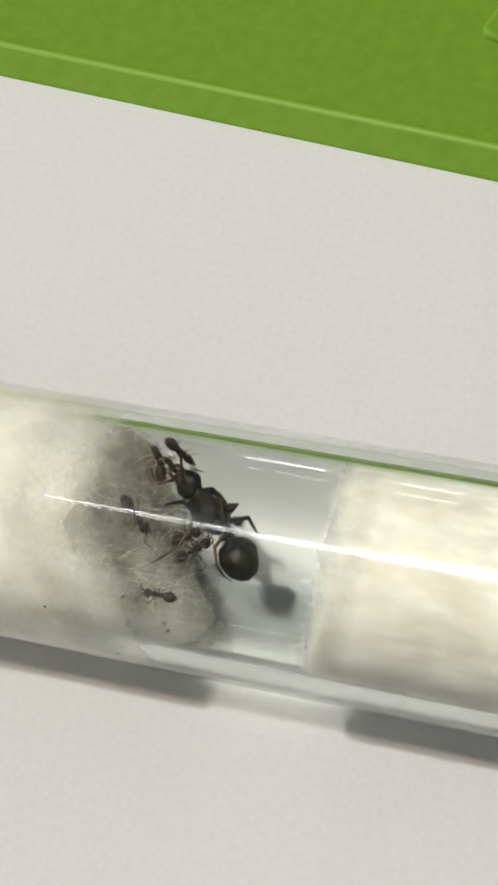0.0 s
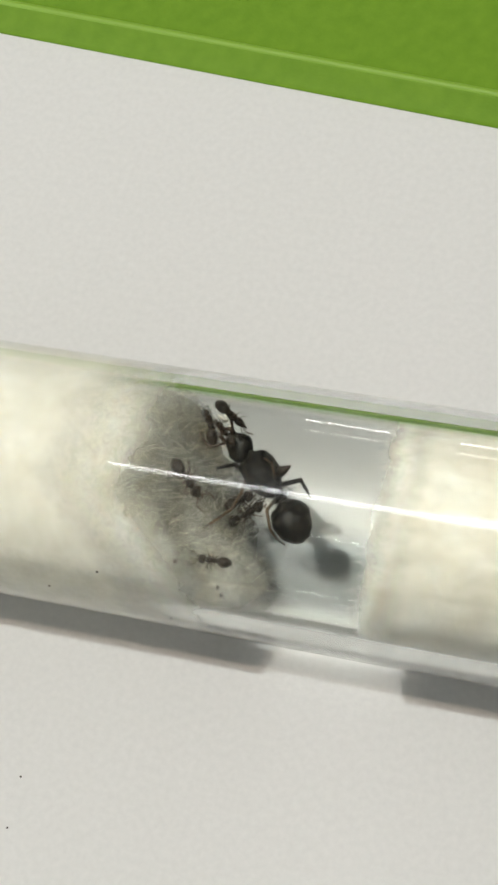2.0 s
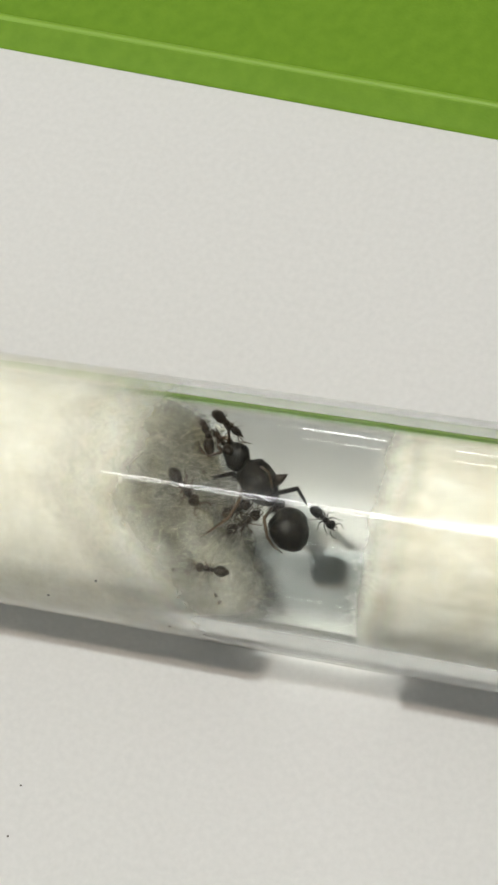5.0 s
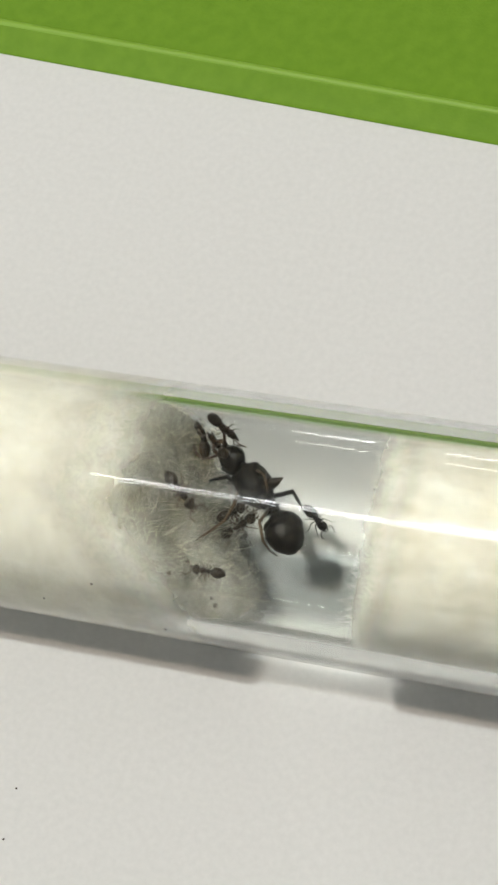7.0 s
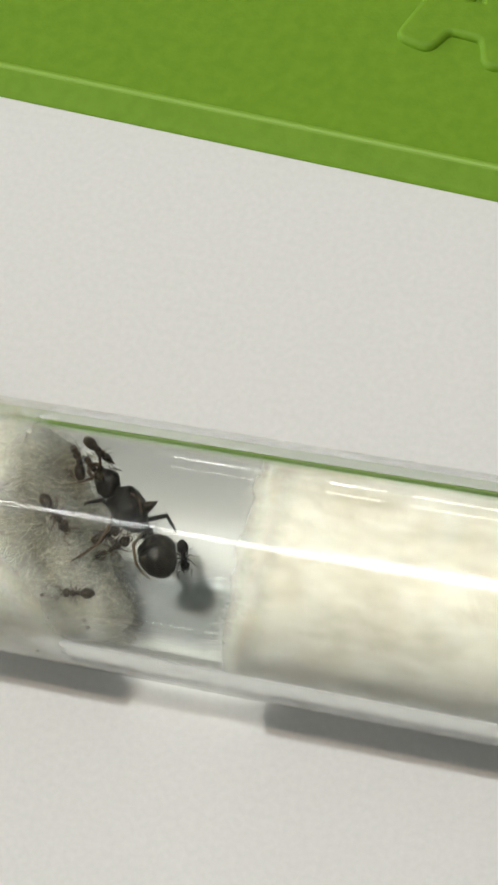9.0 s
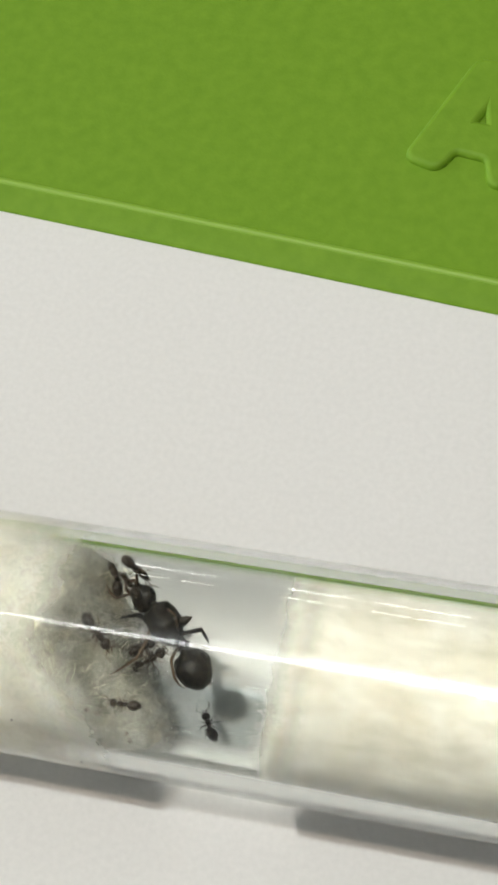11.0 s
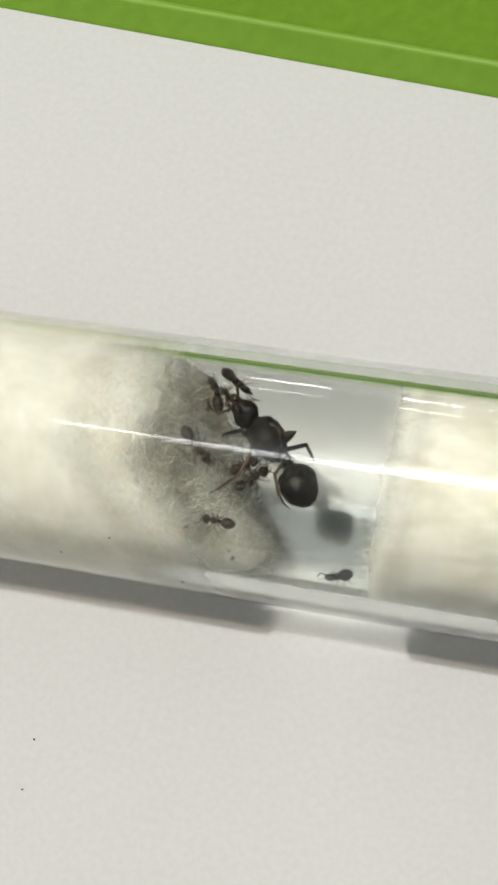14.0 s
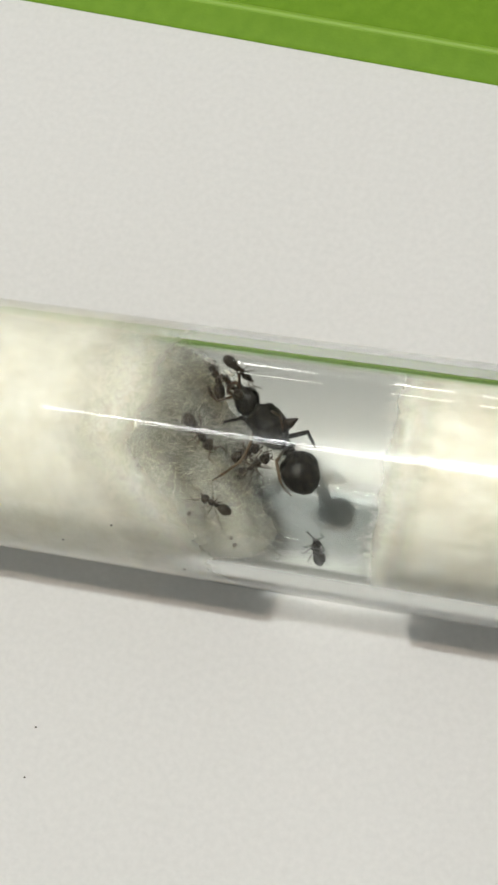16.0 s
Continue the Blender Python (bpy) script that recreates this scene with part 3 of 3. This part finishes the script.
QUEEN = ant('queen_ant', (-3.02, 4.57, 6.9), (-1.27, 3.52, 6.2), (1.57, 0.31, 6.3), (0.1, -0.75, 1), (1.8, 2.3, 2.5), 'large black queen ant with a round shiny gaster', True, 0.55, 3, False)
limb_of(QUEEN, [(-0.13, 2.75, 6), (1.37, 3.07, 6.6), (1.2, 3.46, 4.4), (1.03, 3.77, 2.77)], (0.17, 0.15, 0.11, 0.05), CHITIN)
limb_of(QUEEN, [(-0.27, 3.25, 6.6), (0.23, 3.45, 6.9), (0.69, 3.63, 7.2)], (0.42, 0.3, 0.05), BROWN)
limb_of(QUEEN, [(0.14, 1.46, 6.6), (0.45, -0.08, 8.4), (0.84, -1.06, 8), (0.43, -0.43, 5), (-0.06, 0.58, 1.58)], (0.1, 0.11, 0.1, 0.08, 0.05), AMBER)
limb_of(QUEEN, [(-2.19, 3.03, 6.4), (-2.89, 3.21, 7), (-4.4, 3.44, 5.6), (-5.46, 4.19, 3.09)], (0.18, 0.16, 0.1, 0.05), CHITIN)
limb_of(QUEEN, [(-2.14, 2.87, 6.4), (-1.95, 1.36, 7), (-2.25, 0.21, 7), (-3.47, -0.55, 6.2), (-4.37, -0.96, 5.6)], (0.11, 0.12, 0.1, 0.09, 0.04), AMBER)
limb_of(QUEEN, [(-0.97, 3.69, 7.6), (-0.24, 3.26, 8), (-0.04, 2.79, 7.8), (0.04, 2.42, 7.2)], (0.08, 0.09, 0.07, 0.04), LEG)
QUEEN.location = Vector((0.37, -0.455, 1.0)) * 1.4 * MM
ant('worker_ant', (-2.29, 4.74, 10), (-2.79, 4.88, 10.5), (-3.24, 4.92, 11.3), (0, -0.89, -0.46), (0.66, 0.5, 0.74), 'small dark brown worker ant huddled beside the queen', False, 0.8, 1)
ant('worker_ant', (-5.02, 5.56, 9.10), (-4.45, 4.78, 9.30), (-4.18, 3.97, 8.90), (0, -0.99, 0.1), (0.66, 0.5, 0.74), 'small dark brown worker ant huddled beside the queen', False, 0.8, 2)
ant('worker_ant', (-4.20, 5.28, 8.30), (-3.62, 4.66, 8.50), (-2.85, 3.87, 9.00), (0, -1, -0.05), (0.6, 0.46, 0.66), 'small dark brown worker ant huddled beside the queen', False, 0.8, 3)
ant('worker_ant', (-1.32, 1.52, 4.85), (-1.98, 1.02, 4.65), (-2.8, 0.33, 4.52), (0, -0.29, 0.96), (0.66, 0.5, 0.74), 'small dark brown worker ant huddled beside the queen', False, 0.8, 4)
ant('worker_ant', (-2.02, 1.94, 5.33), (-2.55, 1.64, 5.14), (-3.17, 1.27, 4.95), (0, -0.5, 0.87), (0.66, 0.5, 0.74), 'small dark brown worker ant huddled beside the queen', False, 0.8, 5)
ant('worker_ant', (-2.52, -1.63, 12.94), (-3.22, -1.04, 13.1), (-4.04, -0.37, 13.2), (0, 0.2, -0.98), (0.66, 0.5, 0.74), 'small dark brown worker ant huddled beside the queen', False, 0.8, 6)
W7 = ant('worker_ant', (0.64, 0, 0), (0, 0, 0), (-0.76, 0, -0.08), (0, 0, 1), (0.5, 0.36, 0.62), 'small brown worker ant standing on the cotton', False, 1.0, 7)
W8 = ant('worker_ant', (0.68, 0, 0), (0, 0, 0), (-0.8, 0, -0.08), (0, 0, 1), (0.58, 0.42, 0.74), 'small dark worker ant walking about the tube', False, 1.0, 8)
for piece in W8.children_recursive:
    piece.data.materials[0] = SOOT


# ---- brood, dirt, stains ----
def egg(p, d, l, w):
    bm = bmesh.new()
    p, d = Vector(p), Vector(d).normalized()
    ovoid(bm, p - d * l / 2, p + d * l / 2, w, w, (0.1, 0.2, 1), 0.1, 12, 8)
    return tagged(part("egg", bm, BROOD), "small pale ant egg held among the workers", "egg", "eggs")


def speck(p, r, seed, flat=0.5, label="tiny dark speck of dirt"):
    bm = bmesh.new()
    bmesh.ops.create_icosphere(bm, subdivisions=2, radius=1)
    for v in bm.verts:
        k = 1 + 0.5 * noise.noise(v.co * 1.6 + Vector((seed, 0, 0)))
        v.co = Vector((v.co.x * r * k, v.co.y * r * k * 0.8, v.co.z * r * flat * k)) + Vector(p)
    return tagged(part("dirt_speck", bm, DIRT), label, "speck", "specks of dirt")


speck((-3.00, -5.46, 11.62), 0.14, 0)
speck((-0.38, -6.06, 10.48), 0.12, 1)
speck((-0.19, -6.25, 9.97), 0.13, 2)
speck((-0.09, -5.29, 2.6), 0.12, 3)
speck((-11.74, -6.97, 8.45), 0.09, 8)
speck((-8.09, -6.51, 10.52), 0.09, 9)
speck((-3.64, -8, 8.04), 0.09, 10)
speck((10.37, -3.03, 13.69), 0.1, 12)
speck((10.8, -4.57, 12.55), 0.07, 13)
speck((13.64, -4.34, 12.77), 0.05, 14)
speck((-13.16, -17.49, 0.02), 0.085, 21, 0.3, 'tiny dark speck lying on the paper')
speck((-12.93, -20.85, 0.02), 0.075, 23, 0.3, 'tiny dark speck lying on the paper')
egg((-4.04, 5.53, 8.91), (-2, 1, 0.3), 0.48, 0.26)
egg((-3.85, 5.58, 8.45), (-1, -1, 0.3), 0.48, 0.26)
egg((-3.63, 5.59, 7.76), (-1, -1, 0.3), 0.48, 0.26)
egg((-3.49, 5.52, 7.08), (-2, 2, 0.3), 0.48, 0.26)
egg((-3.32, 5.34, 9.68), (-1, -1, 0.3), 0.48, 0.26)



def motions():
    walk(W7, [
        (0, pose(-0.00141, -0.00451, 0.01036, -30.6, -2.2, 178.9)),
        (2.5, pose(-0.00128, -0.00457, 0.01026, -30.9, -0.0, 179.7)),
        (5.5, pose(-0.00135, -0.00459, 0.01024, -30.6, -2.3, 178.7)),
        (7, pose(-0.00127, -0.00454, 0.01032, -30.6, -1.6, 178.7)),
        (8.5, pose(-0.00152, -0.00456, 0.01027, -32.4, 8.1, -175.3)),
        (11, pose(-0.00114, -0.00439, 0.01057, -31.1, 1.0, -179.3)),
        (12, pose(-0.00114, -0.00436, 0.01060, -29.0, -10.3, 173.0)),
        (12.5, pose(-0.00108, -0.00433, 0.01065, -26.7, -19.9, 165.7)),
        (13, pose(-0.00122, -0.00438, 0.01057, -28.9, -10.8, 172.8)),
        (13.5, pose(-0.00139, -0.00442, 0.01051, -29.4, -8.4, 174.5)),
        (14, pose(-0.00170, -0.00445, 0.01046, -30.2, -4.4, 177.5)),
        (14.5, pose(-0.00190, -0.00448, 0.01041, -29.8, -6.4, 176.2)),
        (15, pose(-0.00186, -0.00436, 0.01060, -29.5, -7.5, 174.8)),
        (15.5, pose(-0.00197, -0.00437, 0.01058, -29.3, -8.8, 174.2)),
        (16, pose(-0.00196, -0.00431, 0.01067, -26.4, -21.3, 164.5)),
    ])
    walk(W8, [
        (0, pose(-0.00113, 0.00467, 0.00230, 11.2, -0.0, -8.8)),
        (2, pose(-0.00194, 0.00422, 0.00230, 10.9, -0.0, -16.4)),
        (2.6, pose(-0.00113, 0.00467, 0.00230, 11.3, -0.0, -5.2)),
        (3.2, pose(0.00045, 0.00440, 0.00300, 11.3, -0.0, -2.4)),
        (4.3, pose(0.00239, 0.00321, 0.00300, 10.2, -0.0, -25.9)),
        (5.3, pose(0.00282, 0.00242, 0.00400, 9.0, -0.0, -38.0)),
        (5.5, pose(0.00255, 0.00245, 0.00400, 8.6, -0.0, -40.7)),
        (6, pose(0.00260, 0.00250, 0.00400, 9.0, -0.0, -37.5)),
        (6.5, pose(0.00264, 0.00263, 0.00400, 8.9, -0.0, -38.6)),
        (7, pose(0.00263, 0.00257, 0.00400, 8.8, -0.0, -39.7)),
        (7.5, pose(0.00265, 0.00264, 0.00400, 8.8, -0.0, -39.6)),
        (8, pose(0.00275, 0.00251, 0.00400, 8.2, -0.0, -44.2)),
        (8.5, pose(0.00235, 0.00189, 0.00350, 4.3, -0.0, -67.7)),
        (8.7, pose(0.00248, 0.00180, 0.00350, 4.1, -0.0, -68.7)),
        (9.8, pose(0.00143, 0.00143, 0.00280, 5.2, -0.0, -62.7)),
        (10.8, pose(0.00251, -0.00224, 0.00280, -6.2, -0.0, 122.6)),
        (11, pose(0.00266, -0.00233, 0.00280, -5.8, -0.0, 120.7)),
        (11.5, pose(0.00317, -0.00213, 0.00280, -8.9, -0.0, 141.3)),
        (12, pose(0.00401, -0.00243, 0.00350, -10.5, -0.0, 157.8)),
        (12.5, pose(0.00483, -0.00326, 0.00450, -9.8, -0.0, 149.7)),
        (13, pose(0.00635, -0.00502, 0.00855, 169, -68.7, 101.7)),
        (13.5, pose(0.00634, -0.00530, 0.00775, 127.8, 64.8, -143.9)),
        (14, pose(0.00570, -0.00549, 0.00700, 98.9, 39.5, -171.9)),
        (14.5, pose(0.00593, -0.00556, 0.00640, -95, -48.9, 8.1)),
        (15, pose(0.00551, -0.00551, 0.00691, -93.6, -3.7, 0.5)),
        (15.5, pose(0.00450, -0.00551, 0.00618, -136.5, -78.9, 47.6)),
        (16, pose(0.00438, -0.00519, 0.00788, 172.8, -73.9, 97.3)),
    ])


motions()
